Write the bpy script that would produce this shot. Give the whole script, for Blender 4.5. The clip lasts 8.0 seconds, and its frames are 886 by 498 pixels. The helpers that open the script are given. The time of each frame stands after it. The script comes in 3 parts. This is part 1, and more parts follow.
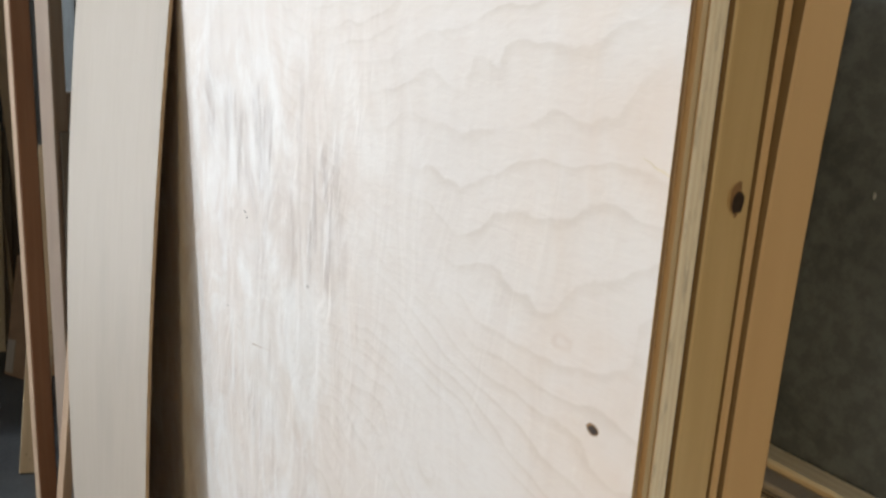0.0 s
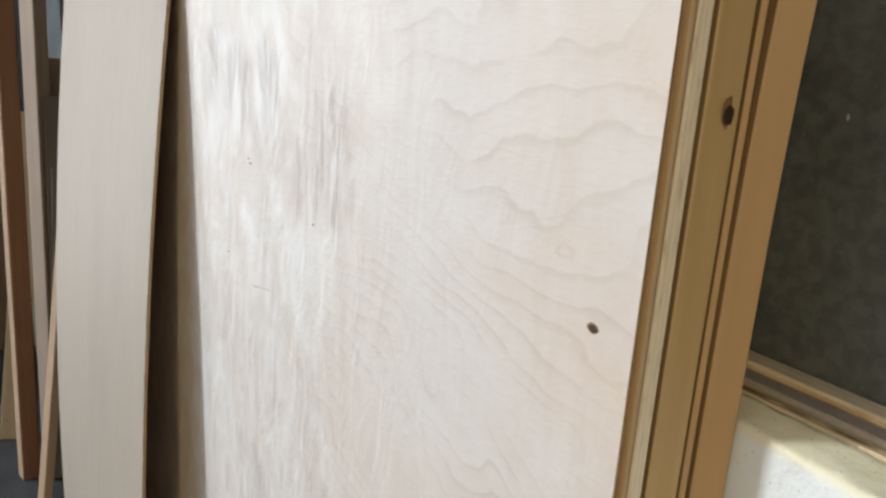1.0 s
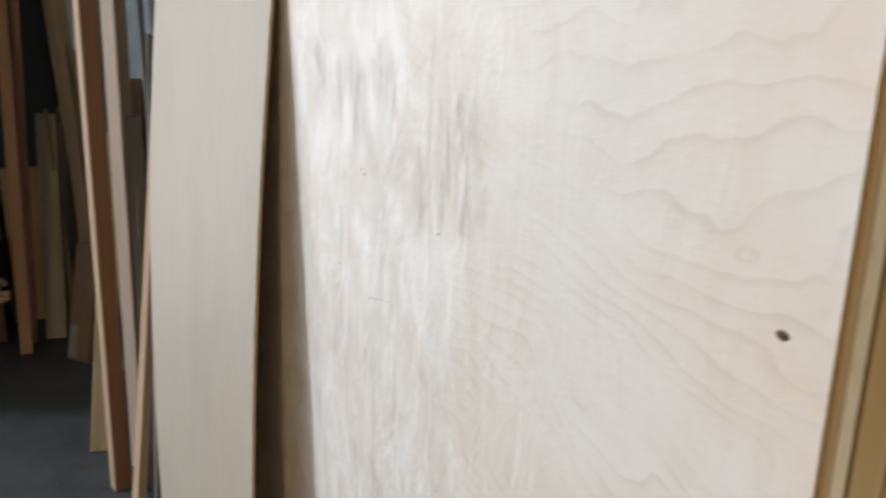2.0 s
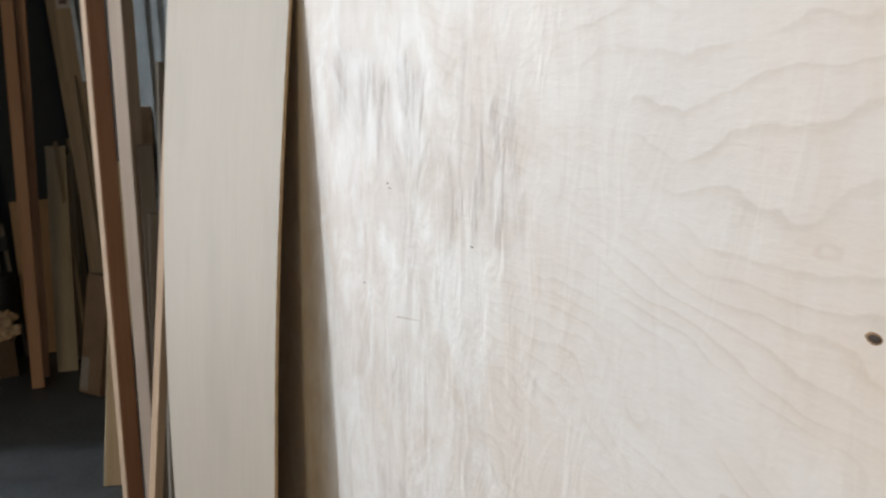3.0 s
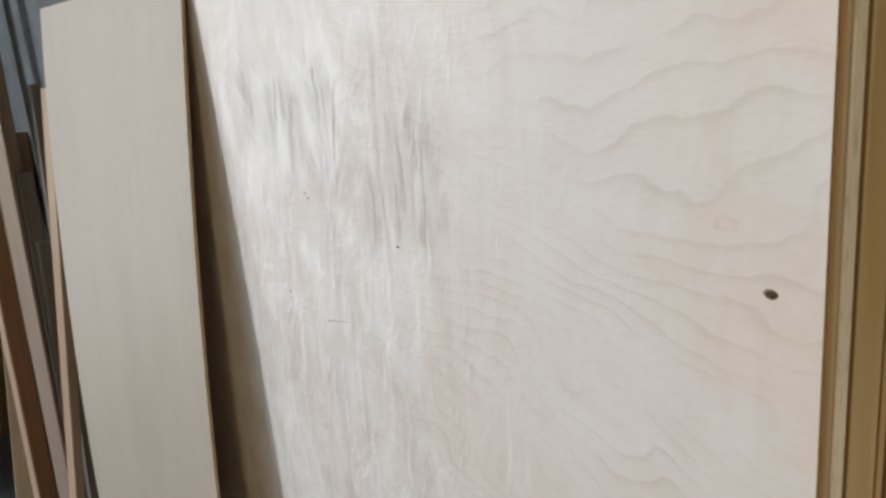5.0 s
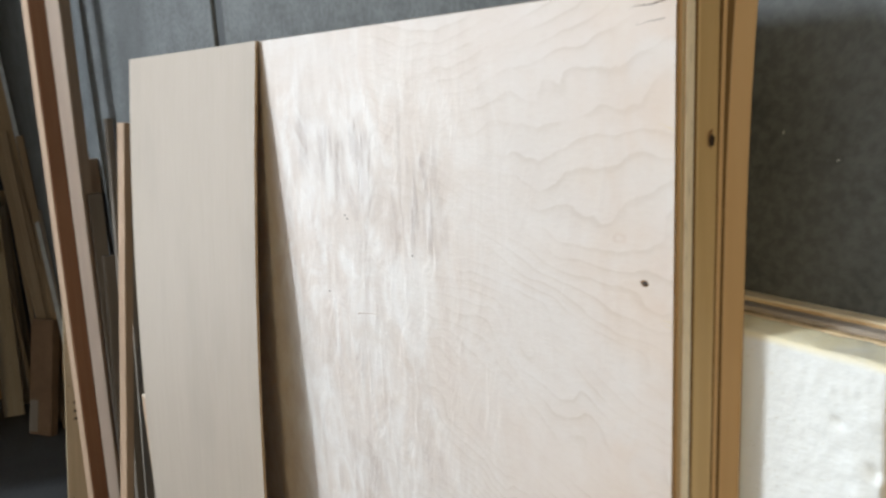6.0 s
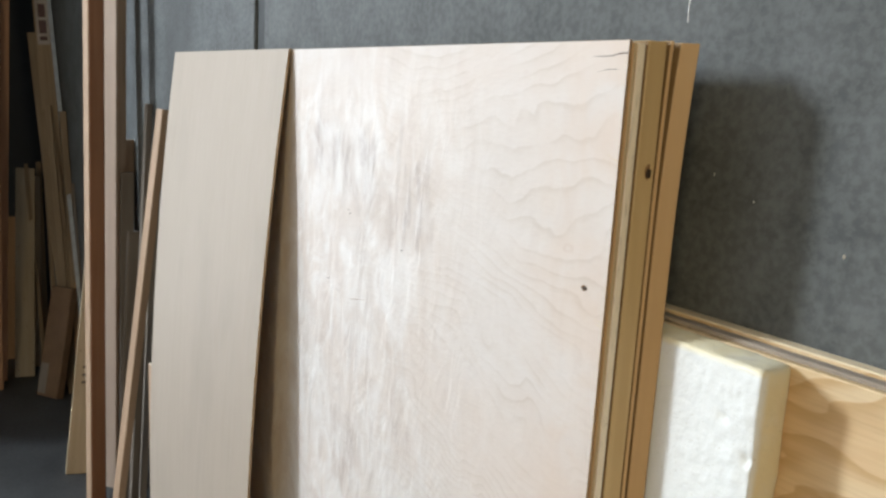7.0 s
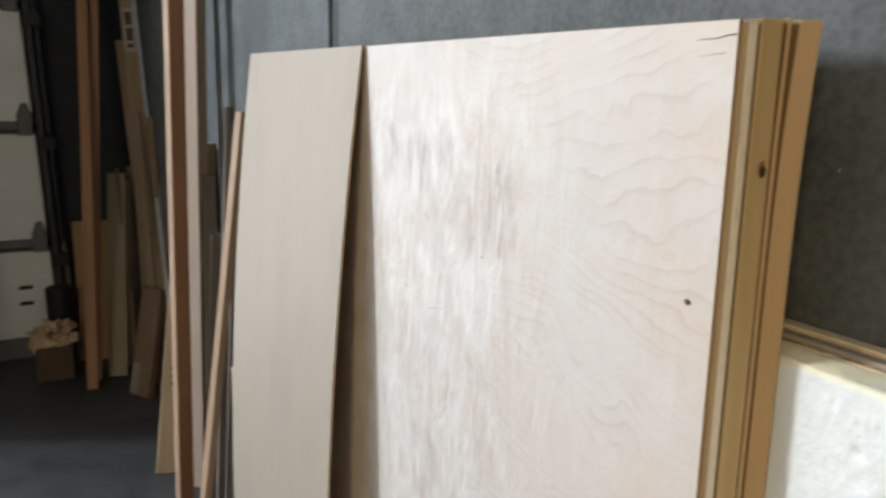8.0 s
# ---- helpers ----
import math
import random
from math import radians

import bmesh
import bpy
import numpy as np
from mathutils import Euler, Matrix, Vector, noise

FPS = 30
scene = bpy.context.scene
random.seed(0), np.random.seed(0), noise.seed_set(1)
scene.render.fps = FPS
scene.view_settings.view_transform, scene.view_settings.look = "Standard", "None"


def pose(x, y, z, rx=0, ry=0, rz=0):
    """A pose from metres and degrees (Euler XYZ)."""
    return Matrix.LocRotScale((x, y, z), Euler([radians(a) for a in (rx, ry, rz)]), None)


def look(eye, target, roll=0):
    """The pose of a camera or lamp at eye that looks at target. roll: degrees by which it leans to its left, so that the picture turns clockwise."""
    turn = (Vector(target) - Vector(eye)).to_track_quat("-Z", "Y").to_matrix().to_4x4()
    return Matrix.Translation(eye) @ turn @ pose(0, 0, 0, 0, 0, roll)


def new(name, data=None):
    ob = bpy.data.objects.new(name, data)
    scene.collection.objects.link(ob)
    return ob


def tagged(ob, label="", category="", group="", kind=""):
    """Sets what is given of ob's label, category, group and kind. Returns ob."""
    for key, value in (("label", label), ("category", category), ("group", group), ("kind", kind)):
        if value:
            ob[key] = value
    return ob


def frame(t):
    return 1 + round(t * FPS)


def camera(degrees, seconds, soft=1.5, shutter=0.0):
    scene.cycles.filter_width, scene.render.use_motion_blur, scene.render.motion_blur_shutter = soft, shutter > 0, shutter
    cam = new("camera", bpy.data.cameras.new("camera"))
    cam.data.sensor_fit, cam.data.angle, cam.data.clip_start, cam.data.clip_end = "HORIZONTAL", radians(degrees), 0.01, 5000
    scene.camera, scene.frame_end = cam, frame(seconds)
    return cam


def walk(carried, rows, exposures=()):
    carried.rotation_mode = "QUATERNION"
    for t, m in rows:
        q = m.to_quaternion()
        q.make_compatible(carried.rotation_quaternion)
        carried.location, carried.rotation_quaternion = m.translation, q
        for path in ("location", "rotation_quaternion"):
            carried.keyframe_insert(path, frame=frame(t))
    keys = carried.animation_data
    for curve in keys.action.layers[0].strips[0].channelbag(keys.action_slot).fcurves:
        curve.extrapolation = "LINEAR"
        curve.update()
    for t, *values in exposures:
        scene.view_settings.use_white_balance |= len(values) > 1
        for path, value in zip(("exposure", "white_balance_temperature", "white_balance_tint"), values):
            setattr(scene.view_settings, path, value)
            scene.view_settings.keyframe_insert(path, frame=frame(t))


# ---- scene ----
cam = camera(57.02, 8.0, soft=2.5, shutter=0.5)
# seconds, eye x y z, yaw, pitch, roll
ROWS = [
    (0.0, -0.2715, -0.2466, 1.4631, -32.17, -14.84, -2.60),
    (0.3, -0.2862, -0.2558, 1.4552, -31.80, -15.84, -3.54),
    (0.5, -0.2970, -0.2626, 1.4451, -32.36, -15.83, -3.63),
    (0.6, -0.2994, -0.2668, 1.4418, -32.46, -15.68, -3.82),
    (0.7, -0.3013, -0.2709, 1.4397, -32.49, -15.95, -4.06),
    (0.8, -0.3054, -0.2742, 1.4382, -32.89, -16.08, -4.18),
    (1.0, -0.3168, -0.2764, 1.4348, -33.81, -15.96, -3.59),
    (1.2, -0.3133, -0.2730, 1.4328, -33.89, -16.18, -3.65),
    (1.4, -0.3179, -0.2651, 1.4395, -34.49, -16.49, -3.02),
    (1.5, -0.3236, -0.2590, 1.4419, -34.59, -16.34, -2.70),
    (1.7, -0.3408, -0.2433, 1.4409, -34.49, -15.69, -2.06),
    (1.8, -0.3510, -0.2371, 1.4389, -33.34, -15.59, -1.57),
    (1.9, -0.3605, -0.2334, 1.4353, -31.72, -15.61, -1.12),
    (2.0, -0.3648, -0.2286, 1.4305, -30.51, -15.72, -0.97),
    (2.2, -0.3616, -0.2111, 1.4211, -28.38, -15.78, -1.39),
    (3.3, -0.3796, -0.1885, 1.4094, -33.42, -13.52, 2.66),
    (3.5, -0.3945, -0.1968, 1.4176, -36.77, -14.09, 4.26),
    (3.6, -0.4032, -0.2040, 1.4198, -37.98, -14.08, 4.18),
    (3.7, -0.4111, -0.2113, 1.4212, -39.11, -13.72, 3.71),
    (3.8, -0.4178, -0.2177, 1.4219, -39.89, -13.45, 3.08),
    (3.9, -0.4222, -0.2223, 1.4221, -40.71, -13.06, 2.55),
    (4.0, -0.4239, -0.2240, 1.4222, -41.31, -12.84, 2.34),
    (4.2, -0.4206, -0.2226, 1.4223, -41.28, -12.66, 2.43),
    (4.3, -0.4152, -0.2182, 1.4194, -40.76, -12.42, 2.50),
    (4.4, -0.4084, -0.2101, 1.4139, -40.36, -12.58, 2.68),
    (4.5, -0.4021, -0.1998, 1.4110, -40.10, -13.48, 3.02),
    (4.7, -0.3963, -0.1848, 1.4185, -39.64, -15.11, 4.03),
    (5.8, -0.5268, -0.3766, 1.4532, -37.12, -12.79, 4.47),
    (5.9, -0.5410, -0.4048, 1.4590, -37.15, -12.39, 3.92),
    (6.0, -0.5543, -0.4333, 1.4649, -36.71, -12.35, 3.05),
    (6.5, -0.5976, -0.5508, 1.4795, -35.21, -11.05, -1.05),
    (6.7, -0.5992, -0.5695, 1.4752, -34.68, -10.66, -2.10),
    (6.8, -0.5993, -0.5732, 1.4714, -34.59, -10.43, -2.48),
    (6.9, -0.5996, -0.5747, 1.4678, -34.38, -10.48, -2.79),
    (7.0, -0.6009, -0.5749, 1.4655, -34.19, -10.91, -3.02),
    (7.3, -0.6089, -0.5669, 1.4642, -32.78, -11.26, -2.80),
    (7.5, -0.6075, -0.5498, 1.4687, -31.51, -11.38, -2.05),
    (7.7, -0.5948, -0.5320, 1.4683, -30.90, -11.25, -1.51),
    (7.8, -0.5836, -0.5236, 1.4679, -30.44, -11.21, -1.35),
    (7.9, -0.5704, -0.5154, 1.4674, -29.88, -11.17, -1.23),
    (8.0, -0.5563, -0.5073, 1.4668, -28.66, -11.52, -1.12),
]
walk(cam, [(t, pose(x, y, z, 90 + pitch, roll, yaw)) for t, x, y, z, yaw, pitch, roll in ROWS],
     exposures=[(0.0, -0.21), (1.5, -0.25), (2.2, -0.28), (3.4, -0.33), (4.0, -0.46), (4.5, -0.55), (4.7, -0.55), (6.0, -0.20), (7.0, -0.11), (7.5, -0.18), (8.0, -0.18)])

# ---------------------------------------------------------------- light
WALL = 0.124          # face of the concrete wall behind the sheets (x)
END = 4.2             # face of the dark end wall (y)
WEST, SOUTH, TOP = -4.0, -4.0, 5.2

world = bpy.data.worlds.new("sky")
scene.world = world
world.use_nodes = True
wn = world.node_tree.nodes
sky = wn.new("ShaderNodeTexSky")
sky.sky_type, sky.sun_disc = "NISHITA", False
sky.sun_elevation, sky.sun_rotation = radians(40), radians(-60)
world.node_tree.links.new(sky.outputs[0], wn["Background"].inputs[0])
wn["Background"].inputs[1].default_value = 0.1


def area_lamp(name, at, to, wide, high, watts, colour):
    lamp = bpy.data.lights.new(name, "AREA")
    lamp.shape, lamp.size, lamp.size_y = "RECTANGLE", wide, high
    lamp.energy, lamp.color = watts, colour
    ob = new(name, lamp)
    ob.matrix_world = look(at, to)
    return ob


# daylight that comes in by the two openings of the hall
area_lamp("daylight_end_upper", (-3.40, END - 0.02, 3.35), (-3.40, 0, 3.35), 0.62, 1.2, 468, (0.862, 0.94, 1.01))
area_lamp("daylight_end_lower", (-2.1, END - 0.02, 0.98), (-2.1, 0, 0.98), 0.9, 1.9, 50, (0.862, 0.94, 1.01))
# added warm fill lamp, unseen, set in an opening in the west wall
area_lamp("warm_fill_west", (WEST + 0.05, -3.0, 2.1), (0, -3.0, 2.1), 1.4, 1.4, 90, (1.0, 0.76, 0.40))


# ---------------------------------------------------------------- materials
def mat_nodes(name):
    m = bpy.data.materials.new(name)
    m.use_nodes = True
    nt = m.node_tree
    return m, nt, nt.nodes["Principled BSDF"]


class G:
    """Small node builder."""

    def __init__(self, nt):
        self.nt = nt

    def node(self, kind, **inputs):
        n = self.nt.nodes.new(kind)
        for k, v in inputs.items():
            self.put(n.inputs[k.replace("_", " ")], v)
        return n

    def put(self, socket, v):
        if isinstance(v, bpy.types.NodeSocket):
            self.nt.links.new(v, socket)
        else:
            socket.default_value = v

    def math(self, op, a, b=0.0, c=0.0, clamp=False):
        n = self.nt.nodes.new("ShaderNodeMath")
        n.operation, n.use_clamp = op, clamp
        for s, v in zip(n.inputs, (a, b, c)):
            self.put(s, v)
        return n.outputs[0]

    def coords(self, scale=(1, 1, 1), shift=(0, 0, 0), jitter=False):
        tc = self.nt.nodes.new("ShaderNodeTexCoord")
        out = tc.outputs["Object"]
        if jitter:
            info = self.nt.nodes.new("ShaderNodeObjectInfo")
            add = self.nt.nodes.new("ShaderNodeVectorMath")
            add.operation = "MULTIPLY_ADD"
            self.put(add.inputs[0], info.outputs["Random"])
            add.inputs[1].default_value = (17.0, 31.0, 47.0)
            self.put(add.inputs[2], out)
            out = add.outputs[0]
        mp = self.nt.nodes.new("ShaderNodeMapping")
        self.put(mp.inputs["Vector"], out)
        mp.inputs["Scale"].default_value = scale
        mp.inputs["Location"].default_value = shift
        return mp.outputs[0]

    def noise(self, vec, scale=1.0, detail=3.0, rough=0.5, distortion=0.0):
        n = self.nt.nodes.new("ShaderNodeTexNoise")
        self.put(n.inputs["Vector"], vec)
        n.inputs["Scale"].default_value = scale
        n.inputs["Detail"].default_value = detail
        n.inputs["Roughness"].default_value = rough
        n.inputs["Distortion"].default_value = distortion
        return n.outputs["Fac"]

    def span(self, v, a, b, lo=0.0, hi=1.0, smooth=True):
        n = self.nt.nodes.new("ShaderNodeMapRange")
        n.interpolation_type = "SMOOTHSTEP" if smooth else "LINEAR"
        self.put(n.inputs["Value"], v)
        for k, x in (("From Min", a), ("From Max", b), ("To Min", lo), ("To Max", hi)):
            n.inputs[k].default_value = x
        return n.outputs["Result"]

    def mix(self, fac, a, b, mode="MIX"):
        n = self.nt.nodes.new("ShaderNodeMix")
        n.data_type, n.blend_type = "RGBA", mode
        self.put(n.inputs[0], fac)
        for s, v in ((n.inputs[6], a), (n.inputs[7], b)):
            self.put(s, v if isinstance(v, bpy.types.NodeSocket) else (*v, 1.0))
        return n.outputs[2]

    def bump(self, height, strength=0.2, distance=0.001):
        n = self.nt.nodes.new("ShaderNodeBump")
        self.put(n.inputs["Height"], height)
        n.inputs["Strength"].default_value = strength
        n.inputs["Distance"].default_value = distance
        return n.outputs["Normal"]


def contour(g, v, count, width):
    """Thin lines along the level curves of v."""
    f = g.math("FRACT", g.math("MULTIPLY", v, count))
    d = g.math("ABSOLUTE", g.math("SUBTRACT", f, 0.5))
    return g.span(d, 0.0, width, 1.0, 0.0)


def birch_face():
    """Rotary-cut birch veneer: growth lines that fan out, folds, patches of torn grain, a sheen painted in."""
    m, nt, b = mat_nodes("birch_veneer")
    g = G(nt)
    sep = g.node("ShaderNodeSeparateXYZ", Vector=g.coords())
    y, z = sep.outputs[1], sep.outputs[2]
    broad = g.noise(g.coords((0, 2.2, 4.0), (0, 3.1, 1.7)), 1.0, 2.0, 0.4, 0.6)
    loops = g.noise(g.coords((0, 7.5, 10.0), (0, 0.4, 7.3)), 1.0, 2.0, 0.45, 0.7)
    ripple = g.noise(g.coords((0, 26, 34)), 1.0, 3.0, 0.55)
    # growth lines spread from a point left of the middle: rising above it, falling below it
    reach = g.math("SMOOTH_MAX", g.math("SUBTRACT", 0.76, y), 0.42, 0.15)
    fan = g.math("DIVIDE", g.math("SUBTRACT", z, 1.335), reach)
    field = g.math("ADD", g.math("ADD", g.math("MULTIPLY", fan, 0.85), g.math("MULTIPLY", z, 0.9)), g.math("ADD", g.math("MULTIPLY", broad, 0.40), g.math("MULTIPLY", loops, g.span(z, 1.22, 1.36, 0.24, 0.10))))
    field = g.math("ADD", field, g.math("MULTIPLY", ripple, 0.022))
    # each ring darkens slowly and ends at a crisp edge
    ring = g.math("FRACT", g.math("MULTIPLY", field, 24.0))
    lines = g.math("MULTIPLY", g.span(ring, 0.70, 0.93), g.span(ring, 0.94, 1.0, 1.0, 0.0))
    soft = g.math("MULTIPLY", g.span(ring, 0.1, 0.93), g.span(ring, 0.93, 1.0, 1.0, 0.0))
    wide = contour(g, field, 8.0, 0.5)
    fade = g.span(g.noise(g.coords((0, 6, 9), (0, 9, 2)), 1.0, 4.0, 0.6), 0.42, 0.60, 0.14, 1.0)
    fade = g.math("MULTIPLY", fade, g.span(y, 0.34, 0.58, 1.0, 0.22))
    col = g.mix(g.span(g.noise(g.coords((0, 3.6, 5.2), (0, 5, 5)), 1.0, 4.0), 0.35, 0.66), (0.715, 0.668, 0.638), (0.705, 0.630, 0.580))
    col = g.mix(g.math("MULTIPLY", wide, 0.12), col, (0.62, 0.52, 0.44))
    col = g.mix(g.math("MULTIPLY", soft, g.math("MULTIPLY", fade, 0.19)), col, (0.58, 0.50, 0.425))
    col = g.mix(g.math("MULTIPLY", lines, g.math("MULTIPLY", fade, 0.22)), col, (0.45, 0.37, 0.305))
    # short flecks of the grain
    fine = g.noise(g.coords((0, 60, 190)), 1.0, 3.0, 0.6, 0.4)
    col = g.mix(g.span(fine, 0.5, 0.75, 0.0, 0.13), col, (0.55, 0.455, 0.38))
    # a small oval eye in the figure
    ey = g.math("DIVIDE", g.math("SUBTRACT", y, 0.062), 0.011)
    ez = g.math("DIVIDE", g.math("SUBTRACT", z, 1.3065), 0.0075)
    eye = g.math("SQRT", g.math("ADD", g.math("MULTIPLY", ey, ey), g.math("MULTIPLY", ez, ez)))
    eye = g.math("ADD", eye, g.math("MULTIPLY", g.math("SUBTRACT", ripple, 0.5), 2.4))
    rim = g.math("MULTIPLY", g.span(eye, 0.55, 0.95), g.span(eye, 0.98, 1.25, 1.0, 0.0))
    col = g.mix(g.math("MULTIPLY", rim, 0.24), col, (0.50, 0.36, 0.29))
    # warmer wood towards one end
    warm = g.math("MULTIPLY", g.span(y, 0.0, 0.17, 1.0, 0.0), g.span(g.noise(g.coords((0, 9, 9)), 1.0, 3.0, 0.5, 0.8), 0.32, 0.62))
    col = g.mix(g.math("MULTIPLY", warm, 0.46), col, (0.68, 0.52, 0.40))
    # torn grain in streaks: three ragged patches that step down
    ragged = g.math("MULTIPLY", g.math("SUBTRACT", g.noise(g.coords((0, 30, 12)), 1.0, 3.0), 0.5), 0.12)
    ry, rz = g.math("ADD", y, g.math("MULTIPLY", ragged, 0.6)), g.math("ADD", z, ragged)
    torn = None
    for y0, y1, z0, z1, k in ((0.59, 0.70, 1.335, 1.405, 1.0), (0.48, 0.60, 1.295, 1.395, 1.0), (0.335, 0.44, 1.245, 1.375, 0.9), (0.50, 0.64, 1.03, 1.09, 0.55), (0.50, 0.60, 0.80, 0.93, 0.6), (0.34, 0.42, 0.91, 0.98, 0.5)):
        box = g.math("MULTIPLY", g.math("MULTIPLY", g.span(ry, y0 - 0.02, y0 + 0.02), g.span(ry, y1 - 0.03, y1 + 0.03, k, 0.0)), g.math("MULTIPLY", g.span(rz, z0 - 0.03, z0 + 0.03), g.span(rz, z1 - 0.012, z1 + 0.012, 1.0, 0.0)))
        torn = box if torn is None else g.math("MAXIMUM", torn, box)
    streak = g.span(g.noise(g.coords((0, 46, 7), (0, 0, 3)), 1.0, 4.0, 0.6, 0.35), 0.45, 0.58)
    torn = g.math("MULTIPLY", torn, g.math("ADD", 0.22, g.math("MULTIPLY", streak, 0.78)))
    col = g.mix(g.math("MULTIPLY", torn, 0.72), col, (0.47, 0.405, 0.375))
    # faint smears, and reflected sheen painted into the base colour, stronger at the far half
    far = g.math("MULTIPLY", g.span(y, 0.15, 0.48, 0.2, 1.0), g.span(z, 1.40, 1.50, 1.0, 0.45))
    smear = g.span(g.noise(g.coords((0, 24, 8), (0, 2, 8)), 1.0, 4.0, 0.58, 0.6), 0.46, 0.66)
    col = g.mix(g.math("MULTIPLY", g.math("MULTIPLY", smear, far), 0.24), col, (0.50, 0.43, 0.39))
    painted_sheen = g.span(g.noise(g.coords((0, 13, 8), (0, 7, 1)), 1.0, 4.0, 0.62, 1.1), 0.40, 0.68)
    col = g.mix(g.math("MULTIPLY", g.math("MULTIPLY", painted_sheen, far), 0.62), col, (0.83, 0.815, 0.805))
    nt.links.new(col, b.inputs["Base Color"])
    g.put(b.inputs["Roughness"], g.math("SUBTRACT", 0.60, g.math("MULTIPLY", g.math("MULTIPLY", g.span(painted_sheen, 0.0, 1.0, 0.35, 1.0), far), 0.25)))
    b.inputs["Specular IOR Level"].default_value = 0.5
    folds = g.noise(g.coords((0, 30, 11), (0, 1, 4)), 1.0, 3.0, 0.5, 0.9)
    h = g.math("ADD", folds, g.math("MULTIPLY", streak, g.math("MULTIPLY", torn, 0.25)))
    h = g.math("MULTIPLY", h, g.math("ADD", 0.05, g.math("MULTIPLY", far, 0.95)))
    h = g.math("ADD", h, g.math("MULTIPLY", fine, 0.06))
    nt.links.new(g.bump(h, 0.9, 0.0046), b.inputs["Normal"])
    return m


def wood(name, light, dark, rough=0.55, grain=60.0, spec=0.35, knots=0.0, vary=0.25):
    """Solid timber or straight veneer, grain along the object's z."""
    m, nt, b = mat_nodes(name)
    g = G(nt)
    a = g.noise(g.coords((grain, grain, grain * 0.035), jitter=True), 1.0, 4.0, 0.55, 0.4)
    c = g.noise(g.coords((grain * 0.22, grain * 0.22, 1.4), jitter=True), 1.0, 3.0, 0.5, 0.9)
    fac = g.math("ADD", g.math("MULTIPLY", g.span(a, 0.3, 0.72), 0.5), g.math("MULTIPLY", g.span(c, 0.3, 0.7), 0.5))
    col = g.mix(fac, light, dark)
    info = nt.nodes.new("ShaderNodeObjectInfo")
    val = g.span(info.outputs["Random"], 0, 1, 1 - vary, 1 + vary * 0.4, False)
    hsv = g.node("ShaderNodeHueSaturation", Color=col, Value=val)
    col = hsv.outputs[0]
    if knots:
        k = g.nt.nodes.new("ShaderNodeTexVoronoi")
        g.put(k.inputs["Vector"], g.coords((9, 9, 4.2), jitter=True))
        col = g.mix(g.span(k.outputs["Distance"], 0.05, 0.13, knots, 0.0), col, (0.10, 0.05, 0.025))
    stain = g.span(g.noise(g.coords((4, 4, 2.2), jitter=True), 1.0, 4.0), 0.5, 0.75)
    col = g.mix(g.math("MULTIPLY", stain, 0.25), col, tuple(0.62 * q for q in dark))
    nt.links.new(col, b.inputs["Base Color"])
    g.put(b.inputs["Roughness"], g.math("ADD", rough - 0.08, g.math("MULTIPLY", a, 0.16)))
    b.inputs["Specular IOR Level"].default_value = spec
    nt.links.new(g.bump(a, 0.25, 0.0008), b.inputs["Normal"])
    return m


def ply_edge(name, light, dark, step=0.0028):
    """Edge of a sheet: plies across x."""
    m, nt, b = mat_nodes(name)
    g = G(nt)
    sep = g.node("ShaderNodeSeparateXYZ", Vector=g.coords())
    x = g.math("ADD", sep.outputs[0], g.math("MULTIPLY", g.noise(g.coords((0, 9, 9)), 1.0, 2.0), 0.0008))
    layer = g.span(g.math("PINGPONG", x, step / 2), step * 0.17, step * 0.33)
    rag = g.noise(g.coords((400, 60, 60)), 1.0, 4.0, 0.65)
    col = g.mix(g.math("MULTIPLY", layer, 0.75), light, dark)
    col = g.mix(g.span(rag, 0.5, 0.75, 0.0, 0.5), col, tuple(0.5 * q for q in dark))
    nt.links.new(col, b.inputs["Base Color"])
    b.inputs["Roughness"].default_value = 0.75
    nt.links.new(g.bump(rag, 0.5, 0.001), b.inputs["Normal"])
    return m


def fir_face():
    """Softwood sheathing ply: bold flat-sawn figure running along y."""
    m, nt, b = mat_nodes("fir_ply_face")
    g = G(nt)
    f = g.noise(g.coords((0, 2.6, 9.0), (0, 3, 2)), 1.0, 2.0, 0.45, 0.9)
    sep = g.node("ShaderNodeSeparateXYZ", Vector=g.coords())
    f = g.math("ADD", g.math("MULTIPLY", f, 0.40), g.math("ADD", g.math("MULTIPLY", sep.outputs[2], 1.6), g.math("MULTIPLY", sep.outputs[1], -0.35)))
    l = g.math("FRACT", g.math("MULTIPLY", f, 22.0))
    l = g.math("MULTIPLY", g.span(l, 0.25, 0.9), g.span(l, 0.92, 1.0, 1.0, 0.0))
    fine = g.noise(g.coords((0, 9, 260)), 1.0, 3.0, 0.6)
    tint = g.noise(g.coords((0, 5, 14), (0, 8, 1)), 1.0, 3.0, 0.5, 0.6)
    col = g.mix(g.span(tint, 0.35, 0.65), (0.76, 0.60, 0.385), (0.72, 0.51, 0.29))
    col = g.mix(g.math("MULTIPLY", l, 0.75), col, (0.56, 0.36, 0.17))
    col = g.mix(g.span(fine, 0.4, 0.75, 0.0, 0.22), col, (0.36, 0.2, 0.08))
    nt.links.new(col, b.inputs["Base Color"])
    b.inputs["Roughness"].default_value = 0.6
    nt.links.new(g.bump(g.math("ADD", fine, l), 0.25, 0.0008), b.inputs["Normal"])
    return m


